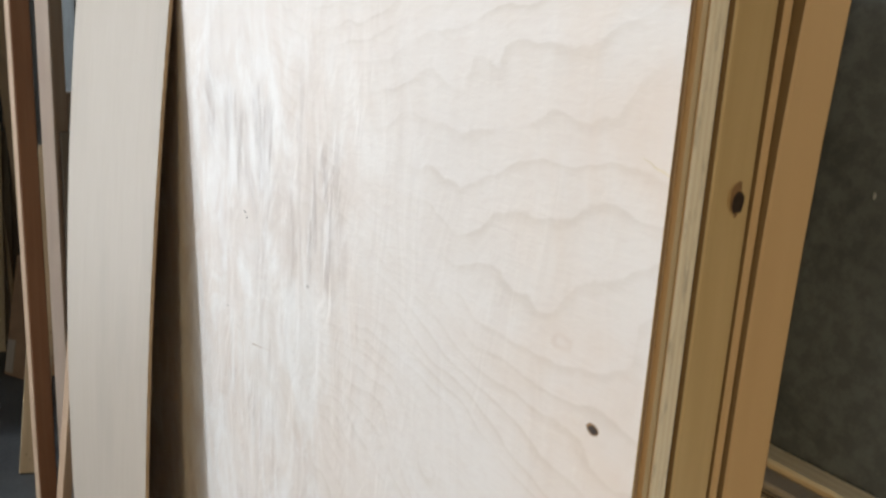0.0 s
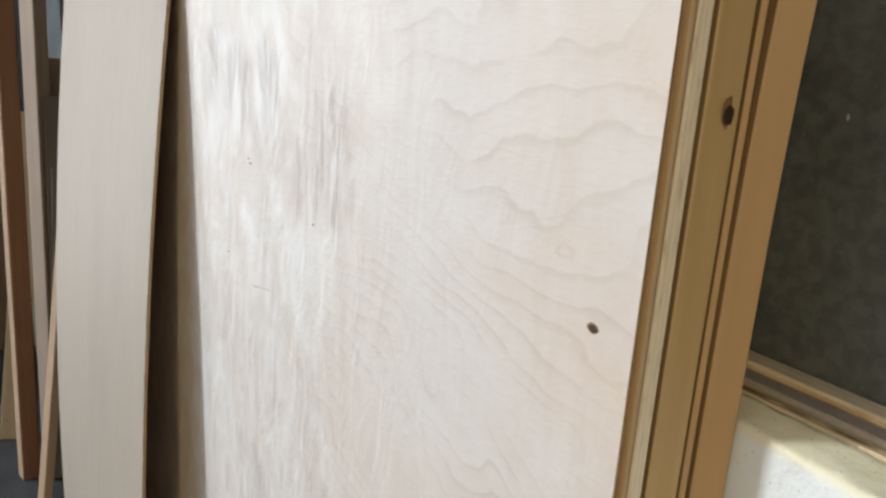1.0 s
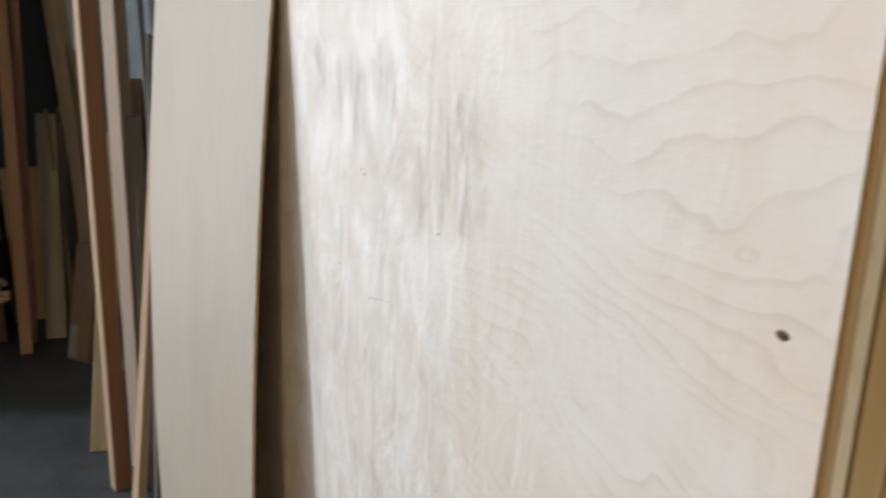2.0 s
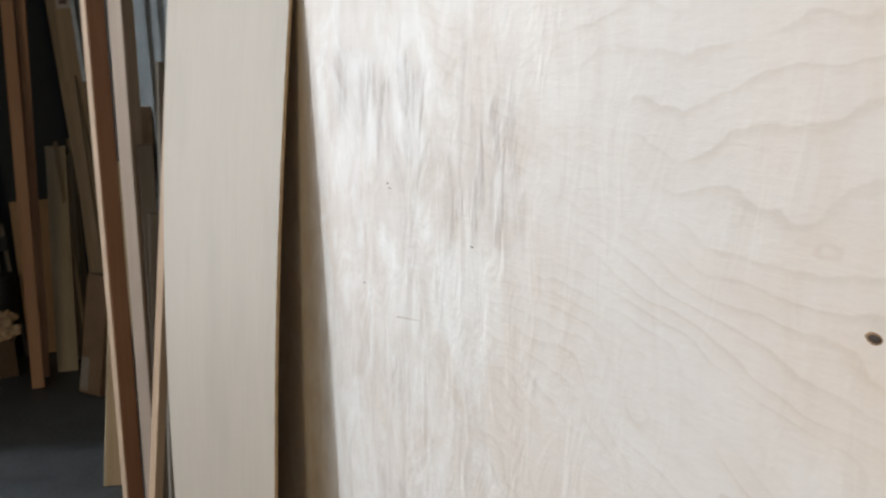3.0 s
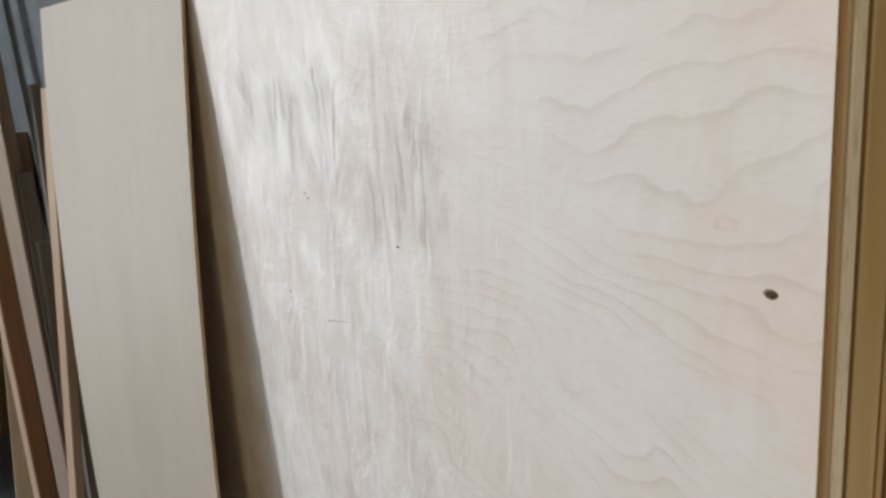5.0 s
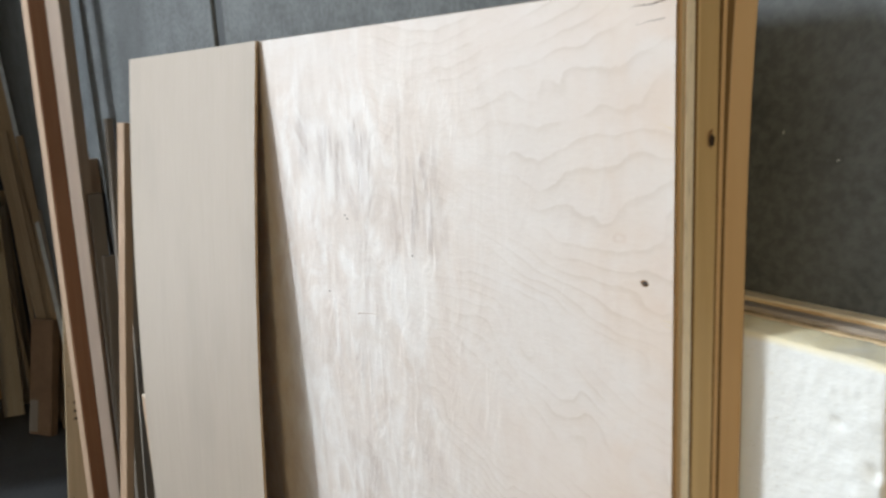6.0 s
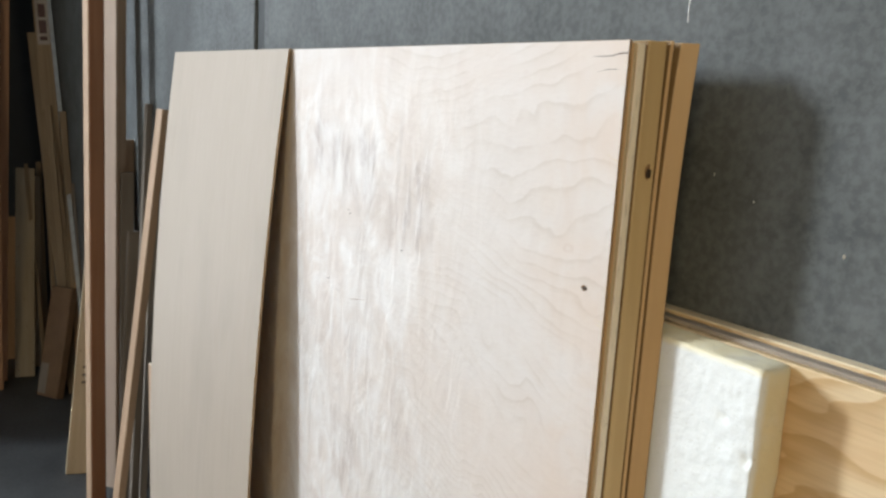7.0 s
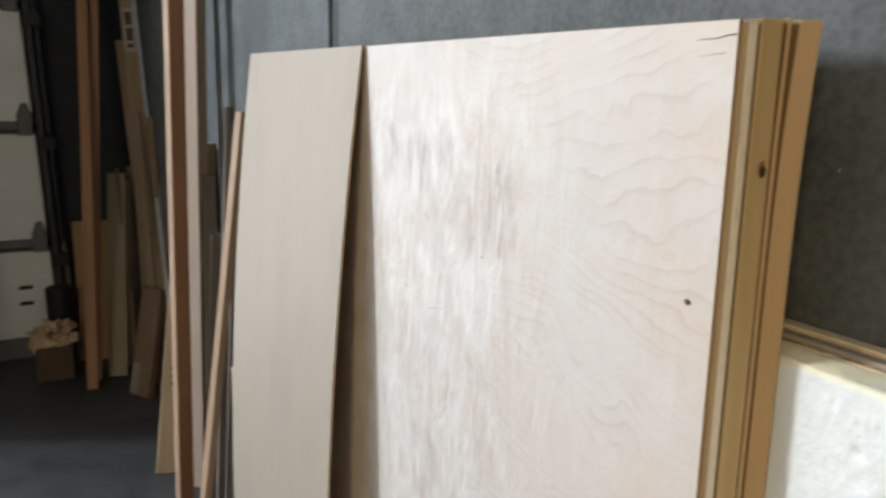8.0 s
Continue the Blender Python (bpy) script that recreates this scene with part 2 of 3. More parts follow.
def concrete(name, a, c, scale=1.0, rough=0.8, streaks=False, seed=0.0):
    m, nt, b = mat_nodes(name)
    g = G(nt)
    big = g.noise(g.coords((1.3 * scale,) * 3, (seed, 0, 0)), 1.0, 4.0, 0.55, 0.3)
    mid = g.noise(g.coords((9 * scale,) * 3, (seed, 4, 0)), 1.0, 5.0, 0.6, 0.4)
    fine = g.noise(g.coords((95 * scale,) * 3), 1.0, 4.0, 0.65)
    fac = g.math("ADD", g.math("MULTIPLY", g.span(big, 0.3, 0.7), 0.25), g.math("ADD", g.math("MULTIPLY", g.span(mid, 0.33, 0.67), 0.4), g.math("MULTIPLY", g.span(fine, 0.36, 0.64), 0.35)))
    col = g.mix(fac, a, c)
    if streaks:
        run = g.noise(g.coords((30, 30, 3.5)), 1.0, 4.0, 0.6, 0.3)
        col = g.mix(g.span(run, 0.5, 0.8, 0.0, 0.14), col, tuple(1.35 * q for q in c))
    if streaks:
        # a soft upright shadow, painted into the wall's colour
        pos = g.node("ShaderNodeSeparateXYZ", Vector=g.coords())
        edge = g.math("ADD", pos.outputs[1], g.math("MULTIPLY", g.noise(g.coords((0, 3, 1.2)), 1.0, 3.0), 0.12))
        shade_band = g.math("MULTIPLY", g.span(edge, 1.73, 1.84), g.span(edge, 1.98, 2.12, 1.0, 0.0))
        col = g.mix(g.math("MULTIPLY", shade_band, 0.5), col, tuple(0.55 * q for q in a))
    pits = g.nt.nodes.new("ShaderNodeTexVoronoi")
    g.put(pits.inputs["Vector"], g.coords((22 * scale,) * 3))
    pit = g.span(pits.outputs["Distance"], 0.02, 0.07, 1.0, 0.0)
    col = g.mix(g.math("MULTIPLY", pit, 0.4), col, tuple(0.4 * q for q in a))
    nt.links.new(col, b.inputs["Base Color"])
    g.put(b.inputs["Roughness"], g.math("ADD", rough - 0.1, g.math("MULTIPLY", mid, 0.2)))
    nt.links.new(g.bump(g.math("SUBTRACT", g.math("ADD", mid, g.math("MULTIPLY", fine, 0.5)), pit), 0.3, 0.002), b.inputs["Normal"])
    return m


def plain(name, colour, rough=0.6, metal=0.0, vary=0.25, scale=12.0, bump=0.15):
    m, nt, b = mat_nodes(name)
    g = G(nt)
    n = g.noise(g.coords((scale,) * 3), 1.0, 4.0, 0.6)
    n2 = g.noise(g.coords((scale * 14,) * 3), 1.0, 3.0, 0.6)
    col = g.mix(g.span(n, 0.3, 0.75), colour, tuple(q * (1 - vary) for q in colour))
    col = g.mix(g.span(n2, 0.5, 0.8, 0.0, vary), col, tuple(q * 0.6 for q in colour))
    nt.links.new(col, b.inputs["Base Color"])
    b.inputs["Roughness"].default_value = rough
    b.inputs["Metallic"].default_value = metal
    nt.links.new(g.bump(n2, bump, 0.001), b.inputs["Normal"])
    return m


def foam_skin():
    m, nt, b = mat_nodes("foam_skin")
    g = G(nt)
    n = g.noise(g.coords((17, 17, 17)), 1.0, 5.0, 0.65)
    n2 = g.noise(g.coords((90, 90, 90)), 1.0, 4.0, 0.6)
    sep = g.node("ShaderNodeSeparateXYZ", Vector=g.coords())
    along = g.math("ADD", sep.outputs[1], 0.1725)
    high = g.math("ADD", sep.outputs[2], g.math("MULTIPLY", along, 0.065))
    deep = g.math("SUBTRACT", sep.outputs[0], g.math("MULTIPLY", along, 0.2))
    aged = g.math("MAXIMUM", g.span(high, 1.2285, 1.2365), g.span(deep, 0.034, 0.044))
    aged = g.math("MULTIPLY", aged, g.span(n, 0.2, 0.6, 0.45, 1.0))
    col = g.mix(aged, (0.80, 0.815, 0.80), (0.80, 0.72, 0.49))
    specks = g.nt.nodes.new("ShaderNodeTexVoronoi")
    g.put(specks.inputs["Vector"], g.coords((30, 30, 30)))
    col = g.mix(g.span(specks.outputs["Distance"], 0.05, 0.12, 0.7, 0.0), col, (0.35, 0.28, 0.15))
    nt.links.new(col, b.inputs["Base Color"])
    b.inputs["Roughness"].default_value = 0.62
    nt.links.new(g.bump(g.math("ADD", n, g.math("MULTIPLY", n2, 0.5)), 0.55, 0.004), b.inputs["Normal"])
    return m


BIRCH = birch_face()
BIRCH_EDGE = ply_edge("birch_ply_edge", (0.50, 0.36, 0.21), (0.22, 0.125, 0.06))
PALE_EDGE = ply_edge("pale_ply_edge", (0.85, 0.77, 0.63), (0.79, 0.69, 0.54), 0.0022)
# sheet faces behind each step: the shade there is put into the colour
SHADE_SIDE = wood("shaded_sheet_side", (0.26, 0.165, 0.075), (0.19, 0.115, 0.05), 0.7, 60, vary=0.0)
PINE_EDGE = wood("pine_edge", (0.62, 0.455, 0.235), (0.50, 0.35, 0.165), 0.55, 90, vary=0.08)
OLIVE_EDGE = wood("olive_tan_edge", (0.52, 0.41, 0.26), (0.44, 0.33, 0.20), 0.55, 80, vary=0.05)
TAN_EDGE = wood("tan_veneer_edge", (0.60, 0.405, 0.215), (0.53, 0.345, 0.17), 0.5, 60, vary=0.05)
BOARD_FACE = wood("pale_straight_veneer", (0.432, 0.368, 0.300), (0.414, 0.349, 0.280), 0.5, 120, vary=0.0)
# unseen back, coloured brown so that its bounce warms the shaded gap
BOARD_BACK = wood("warm_bounce_back", (0.42, 0.27, 0.10), (0.35, 0.21, 0.075), 0.7, 80, vary=0.0)
FIR = fir_face()
FIR_EDGE = ply_edge("fir_ply_edge", (0.80, 0.62, 0.38), (0.48, 0.30, 0.14), 0.0040)
PALE_TOP = ply_edge("pale_fir_edge", (0.86, 0.73, 0.52), (0.78, 0.64, 0.42), 0.006)
GREY_BOARD = plain("grey_fibre_board", (0.40, 0.34, 0.28), 0.85)
FOAM = foam_skin()
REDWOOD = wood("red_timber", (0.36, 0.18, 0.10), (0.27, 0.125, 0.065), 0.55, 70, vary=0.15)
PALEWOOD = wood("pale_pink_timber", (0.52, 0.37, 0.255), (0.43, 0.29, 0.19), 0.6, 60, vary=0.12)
# post face towards the daylight, its brightness put into the colour
LIT_SIDE = wood("lit_timber_side", (0.70, 0.55, 0.43), (0.60, 0.46, 0.35), 0.6, 60, vary=0.05)
ALU = plain("dull_aluminium", (0.40, 0.42, 0.43), 0.45, 0.5, scale=30)
FARWOOD = wood("reddish_timber", (0.45, 0.245, 0.135), (0.35, 0.175, 0.09), 0.6, 60, vary=0.1)
BROWNWOOD = wood("tan_timber", (0.45, 0.28, 0.15), (0.34, 0.195, 0.095), 0.6, 60)
PINE = wood("pale_pine", (0.55, 0.45, 0.315), (0.44, 0.35, 0.23), 0.6, 50, knots=0.8)
OLDWOOD = wood("weathered_timber", (0.33, 0.245, 0.155), (0.22, 0.155, 0.095), 0.75, 45, knots=0.4)
GREYWOOD = wood("grey_timber", (0.27, 0.235, 0.20), (0.19, 0.16, 0.135), 0.75, 45)
CARD = plain("brown_board", (0.21, 0.125, 0.07), 0.75)
CARTON = plain("carton", (0.11, 0.068, 0.042), 0.85)
PAPER = plain("kraft_paper", (0.62, 0.45, 0.29), 0.8, vary=0.2, scale=20)
KNOT = plain("dark_knot", (0.045, 0.026, 0.016), 0.6, vary=0.4, scale=200)
KNOT_RING = plain("knot_ring", (0.30, 0.17, 0.075), 0.6, scale=200)
CRACK = plain("split_shadow", (0.075, 0.045, 0.03), 0.9)
SPLINTER = plain("pale_splinter", (0.78, 0.66, 0.47), 0.6)
WALL_MAT = concrete("wall_concrete", (0.052, 0.058, 0.059), (0.150, 0.164, 0.168), 1.0, 0.75, True)
FLOOR_MAT = concrete("floor_concrete", (0.022, 0.024, 0.026), (0.068, 0.072, 0.075), 0.8, 0.5, False, 3.0)
DARK_WALL = plain("near_black_wall", (0.027, 0.033, 0.042), 0.8, scale=3)
JOINT = plain("joint_sealant", (0.055, 0.062, 0.066), 0.8)
PAINT = plain("grey_hall_paint", (0.36, 0.36, 0.355), 0.8, scale=2)
DOOR_WHITE = plain("white_door_steel", (0.82, 0.84, 0.84), 0.45, vary=0.08, scale=5, bump=0.05)
SEAL = plain("grey_door_joint", (0.16, 0.17, 0.18), 0.6)
STEEL = plain("dark_steel", (0.055, 0.058, 0.064), 0.5, 0.4, scale=30)
BLACK = plain("black_plastic", (0.012, 0.013, 0.015), 0.55)
INK = plain("dark_ink", (0.16, 0.13, 0.10), 0.7)
LABEL = plain("printed_label", (0.42, 0.36, 0.30), 0.6)
MAROON = plain("maroon_print", (0.10, 0.05, 0.045), 0.6)
NAIL = plain("bright_nail", (0.65, 0.65, 0.63), 0.35, 0.6)
FRAME_MAT = plain("window_frame_paint", (0.5, 0.5, 0.5), 0.5)


# ---------------------------------------------------------------- mesh helpers
def link_mesh(name, bm, mats, parent=None, label=""):
    me = bpy.data.meshes.new(name)
    bm.to_mesh(me)
    bm.free()
    for m in (mats if isinstance(mats, (list, tuple)) else [mats]):
        me.materials.append(m)
    ob = new(name, me)
    if parent is not None:
        ob.parent = parent
    if label:
        ob["label"] = label
    return ob


def part(name, bm, material, parent, label=""):
    return link_mesh(name, bm, material, parent, label)


def box_bm(lo, hi, bevel=0.0, seg=2):
    bm = bmesh.new()
    c = [(a + b) / 2 for a, b in zip(lo, hi)]
    s = [abs(b - a) for a, b in zip(lo, hi)]
    bmesh.ops.create_cube(bm, size=1.0, matrix=Matrix.LocRotScale(c, None, s))
    if bevel:
        bmesh.ops.bevel(bm, geom=bm.edges[:], offset=bevel, segments=seg, affect="EDGES", profile=0.6)
    return bm


def structure(name, lo, hi, mat, label, category):
    return tagged(link_mesh(name, box_bm(lo, hi), mat), label, category, kind="structure")


def sheet(name, lo, hi, face, edge, label, category, group="", bevel=0.0006, lean=0.0, bow=0.0, skew=0.0):
    """A flat sheet standing in the y-z plane: faces on x, edges all round. bow: how far its head bends back; skew: how
    far its edge slants, set to fit the camera's view.
    """
    bm = box_bm(lo, hi, bevel, 1)
    if bow:
        tall = [e for e in bm.edges if abs(e.verts[0].co.z - e.verts[1].co.z) > 0.5]
        bmesh.ops.subdivide_edges(bm, edges=tall, cuts=30, use_grid_fill=True)
    for f in bm.faces:
        f.material_index = 0 if abs(f.normal.x) > 0.9 else 1
    for v in bm.verts:
        v.co.y -= skew * (v.co.x - lo[0]) / (hi[0] - lo[0])
        v.co.x += v.co.z * lean + bow * max(0.0, (v.co.z - 1.32) / 0.205) ** 2
    return tagged(link_mesh(name, bm, [face, edge]), label, category, group)


def plank(name, base, top, wide, thick, turn, mat, label, category="plank", group="", taper=0.0, warp=0.0):
    """A length of timber from its foot to its head; turn: degrees of its wide face about its own length."""
    base, top = Vector(base), Vector(top)
    axis = top - base
    n = 6
    bm = bmesh.new()
    rings = []
    b = min(wide, thick) * 0.07
    for i in range(n + 1):
        k = i / n
        w, t = wide / 2 * (1 - taper * k), thick / 2
        off = warp * math.sin(math.pi * k)
        pts = [(-w + b, -t), (w - b, -t), (w, -t + b), (w, t - b), (w - b, t), (-w + b, t), (-w, t - b), (-w, -t + b)]
        rings.append([bm.verts.new((x + off, y + off * 0.5, axis.length * k)) for x, y in pts])
    for r0, r1 in zip(rings, rings[1:]):
        for i in range(8):
            bm.faces.new((r0[i], r0[(i + 1) % 8], r1[(i + 1) % 8], r1[i]))
    bm.faces.new(rings[0][::-1])
    bm.faces.new(rings[-1])
    ob = link_mesh(name, bm, mat)
    up = axis.normalized()
    side = Vector((0, 1, 0)).cross(up).normalized()
    turned = Matrix((side, up.cross(side), up)).transposed().to_4x4()
    ob.matrix_world = Matrix.Translation(base) @ turned @ pose(0, 0, 0, 0, 0, turn)
    return tagged(ob, label, category, group)


def blob_bm(r, seed, amount, flat=(1, 1, 1), at=(0, 0, 0), sub=2):
    bm = bmesh.new()
    bmesh.ops.create_icosphere(bm, subdivisions=sub, radius=1.0)
    for v in bm.verts:
        k = 1 + amount * noise.noise(v.co * 1.7 + Vector((seed, seed * 2.1, 0)))
        v.co = Vector(at) + Vector((v.co.x * flat[0], v.co.y * flat[1], v.co.z * flat[2])) * r * k
    return bm


# ---------------------------------------------------------------- the hall
structure("floor", (WEST - 0.2, SOUTH - 0.2, -0.2), (0.5, END + 0.3, 0.0), FLOOR_MAT, "smooth grey stained concrete workshop floor", "floor")
wall = tagged(new("wall_east"), "tall grey mottled tilt-up concrete wall with sealed joint", "wall", kind="structure")
for y0, y1 in ((SOUTH - 0.2, 1.219), (1.277, END + 0.3)):
    part("wall_slab", box_bm((WALL, y0, 0), (WALL + 0.25, y1, TOP), 0.003, 1), WALL_MAT, wall)
part("joint", box_bm((WALL + 0.008, 1.217, 0), (WALL + 0.1, 1.279, TOP)), JOINT, wall, "dark sealant in the panel joint")
# unseen wall, added only to shade the far corner from the daylight
structure("light_block_wall", (-1.12, 3.25, 0), (-1.0, END, TOP), PAINT, "unseen plain wall added to keep daylight off the corner", "wall")
structure("ceiling", (WEST - 0.2, SOUTH - 0.2, TOP), (0.5, END + 0.3, TOP + 0.2), PAINT, "plain pale hall ceiling", "ceiling")


def wall_with_opening(name, along, at, thick, a0, a1, o0, o1, z0, z1, mat, label):
    """A wall with one opening through it. along: 'x' or 'y'."""
    ob = tagged(new(name), label, "wall", kind="structure")
    for p0, p1, q0, q1 in ((a0, o0, 0, TOP), (o1, a1, 0, TOP), (o0, o1, 0, z0), (o0, o1, z1, TOP)):
        if along == "x":
            bm = box_bm((p0, at, q0), (p1, at + thick, q1))
        else:
            bm = box_bm((at - thick, p0, q0), (at, p1, q1))
        part("wall_slab", bm, mat, ob)
    return ob


# the west wall's opening is added to hold the warm fill lamp
wall_with_opening("wall_west", "y", WEST, 0.2, SOUTH - 0.2, END + 0.3, -3.7, -2.3, 1.4, 2.8, PAINT, "painted hall wall with an opening added for the fill lamp")
structure("wall_south", (WEST - 0.2, SOUTH - 0.2, 0), (WALL, SOUTH, TOP), PAINT, "plain painted hall wall", "wall")
wall_with_opening("wall_end", "x", END, 0.25, WEST, WALL, -3.8, -1.6, 0.0, 4.0, DARK_WALL, "dark end wall with an opening")
# frames of the end opening and of the added fill opening
for name, bars in (
    ("window_1", [((p, END + 0.1, 0.0), (p + 0.05, END + 0.16, 4.0)) for p in (-3.8, -2.7, -1.65)]),
    ("fill_opening_frame", [((WEST - 0.16, p, 1.4), (WEST - 0.1, p + 0.05, 2.8)) for p in (-3.7, -2.35)]),
):
    w = tagged(new(name), "plain painted frame in the wall opening", "window", kind="structure")
    for lo, hi in bars:
        part("window_frame", box_bm(lo, hi, 0.004, 1), FRAME_MAT, w)

# nail heads and chips that stand on the concrete
for y, z, r in ((-0.077, 1.373, 0.0013), (-0.178, 1.336, 0.0019), (-0.026, 1.395, 0.0014)):
    tagged(link_mesh("concrete_chip", blob_bm(r, y * 9, 0.5, (0.5, 0.8, 1.3), (WALL - 0.0004, y, z), 1), NAIL), "small pale chip on the concrete wall", "chip", "chips on the wall")

tagged(link_mesh("wall_scratch", box_bm((WALL - 0.0003, 0.0305, 1.552), (WALL + 0.001, 0.0313, 1.60), 0.0002, 1), NAIL), "thin pale scratch on the concrete wall", "scratch")

# ---------------------------------------------------------------- stack of plywood sheets
LEAN = math.tan(radians(0.228))
FRONT = 0.0
WIDE, HIGH = 1.47, 1.525
panel = sheet("plywood_sheet", (FRONT, 0.0, 0.0), (FRONT + 0.0035, WIDE, HIGH), BIRCH, BIRCH_EDGE, "pale birch plywood sheet with wavy grain leaning upright", "plywood sheet", "stack of sheets", 0.0004, LEAN)


def ellipse_bm(at, ry, rz, rise, seed, n=18):
    """A low uneven lens standing a hair off the sheet's face."""
    bm = bmesh.new()
    x0, y0, z0 = at
    mid = bm.verts.new((x0 - rise, y0, z0))
    ring = []
    for i in range(n):
        a = 2 * math.pi * i / n
        k = 1 + 0.22 * noise.noise(Vector((math.cos(a) * 1.5 + seed, math.sin(a) * 1.5, seed)))
        ring.append(bm.verts.new((x0, y0 + ry * k * math.cos(a), z0 + rz * k * math.sin(a))))
    for i in range(n):
        bm.faces.new((mid, ring[(i + 1) % n], ring[i]))
    bmesh.ops.recalc_face_normals(bm, faces=bm.faces[:])
    return bm


def on_face(z):
    return FRONT + z * LEAN - 0.0002


part("knot", ellipse_bm((on_face(1.269), 0.031, 1.269), 0.0036, 0.0022, 0.0003, 2.0), KNOT, panel, "small dark pin knot")
part("knot_rim", ellipse_bm((on_face(1.269) + 0.0001, 0.0315, 1.2690), 0.0048, 0.0030, 0.0001, 5.0), KNOT_RING, panel, "brown rim round the knot")


def sliver_bm(y0, z0, y1, z1, thick, seed, n=9):
    """A narrow crooked sliver along the face."""
    bm = bmesh.new()
    up, down = [], []
    for i in range(n + 1):
        k = i / n
        y, z = y0 + (y1 - y0) * k, z0 + (z1 - z0) * k + 0.0016 * noise.noise(Vector((k * 3.1, seed, 0)))
        t = thick * (1 - k) ** 0.7 * (0.8 + 0.4 * noise.noise(Vector((k * 7, seed, 3))))
        x = on_face(z)
        up.append(bm.verts.new((x, y, z + t / 2)))
        down.append(bm.verts.new((x - 0.0001, y, z - t / 2 - 0.0001)))
    for i in range(n):
        bm.faces.new((up[i], up[i + 1], down[i + 1], down[i]))
    bmesh.ops.recalc_face_normals(bm, faces=bm.faces[:])
    return bm


for y0, z0, y1, z1, t, mat, s in ((0.0005, 1.512, 0.050, 1.508, 0.0014, CRACK, 1), (0.012, 1.497, 0.042, 1.4945, 0.0006, CRACK, 2), (0.0005, 1.4062, 0.018, 1.4125, 0.0013, SPLINTER, 3), (0.0005, 1.238, 0.014, 1.240, 0.0012, SPLINTER, 5), (0.549, 1.132, 0.494, 1.143, 0.0009, KNOT_RING, 7), (0.0005, 1.2335, 0.012, 1.2350, 0.0008, SPLINTER, 9)):
    part("split", sliver_bm(y0, z0, y1, z1, t, s), mat, panel, "split in the edge of the veneer")
for y, z in ((0.566, 1.273), (0.560, 1.2685), (0.401, 1.239), (0.629, 1.150)):
    part("nick", ellipse_bm((on_face(z), y, z), 0.0030, 0.0007, 0.0002, y * 30, 10), CRACK, panel, "small dark nick in the veneer")

# the sheets behind it, each a little further out
for x0, x1, y, skew, bow, top, face, edge, label in (
    (0.0038, 0.0062, -0.0036, 0.0010, 0.0, 1.5225, TAN_EDGE, OLIVE_EDGE, "tan plywood sheet behind the front one"),
    (0.0064, 0.0136, -0.0054, 0.0036, 0.0, 1.5220, TAN_EDGE, PALE_EDGE, "thin pale plywood sheet in the stack"),
    (0.0152, 0.0338, -0.0108, 0.0068, 0.0, 1.5250, SHADE_SIDE, PINE_EDGE, "yellow pine board sheet with a knot in its edge"),
    (0.0350, 0.0378, -0.0186, 0.0022, 0.003, 1.5262, SHADE_SIDE, TAN_EDGE, "thin tan plywood sheet in the stack"),
    (0.0391, 0.0530, -0.0230, 0.0118, 0.009, 1.5250, SHADE_SIDE, TAN_EDGE, "tan veneered sheet at the back of the stack"),
):
    s = sheet("plywood_sheet", (x0, y, 0), (x1, y + WIDE, top), face, edge, label, "plywood sheet", "stack of sheets", 0.0008, LEAN, bow, skew)
    if "knot" in label:
        bm = blob_bm(0.0042, 3.0, 0.4, (1.0, 0.34, 1.25), (0.0280 + 1.396 * LEAN, y - 0.0048, 1.396), 2)
        part("knot", bm, KNOT, s, "round dark knot")
        bm = blob_bm(0.0062, 7.0, 0.4, (0.8, 0.10, 1.3), (0.0274 + 1.396 * LEAN, y - 0.0046, 1.397), 2)
        part("knot_rim", bm, KNOT_RING, s, "brown ring round the knot")

# bowed narrow board that leans on the front sheet
bm = bmesh.new()
y0, y1, n = 0.795, 1.467, 40
rows = []
for i in range(n + 1):
    h = HIGH * i / n
    z = HIGH + 0.0005 - h
    x = -0.0012 - 0.128 * h + 0.054 * h * h
    rows.append([bm.verts.new(c) for c in ((x, y0, z), (x, y1, z), (x + 0.0045, y1, z), (x + 0.0045, y0, z))])
for a, c in zip(rows, rows[1:]):
    for j in range(4):
        bm.faces.new((a[j], a[(j + 1) % 4], c[(j + 1) % 4], c[j])).material_index = (0, 1, 2, 1)[j]
bm.faces.new(rows[0]).material_index = 1
bm.faces.new(rows[-1][::-1]).material_index = 1
bmesh.ops.recalc_face_normals(bm, faces=bm.faces[:])
bmesh.ops.split_edges(bm, edges=[e for e in bm.edges if len({f.material_index for f in e.link_faces}) > 1])
for f in bm.faces:
    f.smooth = f.material_index != 1
tagged(link_mesh("bowed_board", bm, [BOARD_FACE, BIRCH_EDGE, BOARD_BACK]), "bowed thin pale veneered board leaning on the plywood", "board")

# ---------------------------------------------------------------- sheets on their side along the wall, foam slab
sheet("sheathing_sheet", (0.1050, -2.0, 0), (0.1230, 0.44, 1.2440), FIR, PALE_TOP, "thick pale sheathing sheet on its side against the wall", "plywood sheet", "sheets on their side", 0.0015)
sheet("fibre_sheet", (0.0895, -1.99, 0), (0.1043, 0.43, 1.2400), GREY_BOARD, GREY_BOARD, "grey fibre sheet between the sheathing sheets", "fibre sheet", "sheets on their side", 0.0012)
fir = sheet("sheathing_sheet", (0.0790, -2.0, 0), (0.0888, 0.44, 1.2365), FIR, FIR_EDGE, "yellow fir plywood sheet on its side with wavy grain", "plywood sheet", "sheets on their side", 0.0015)
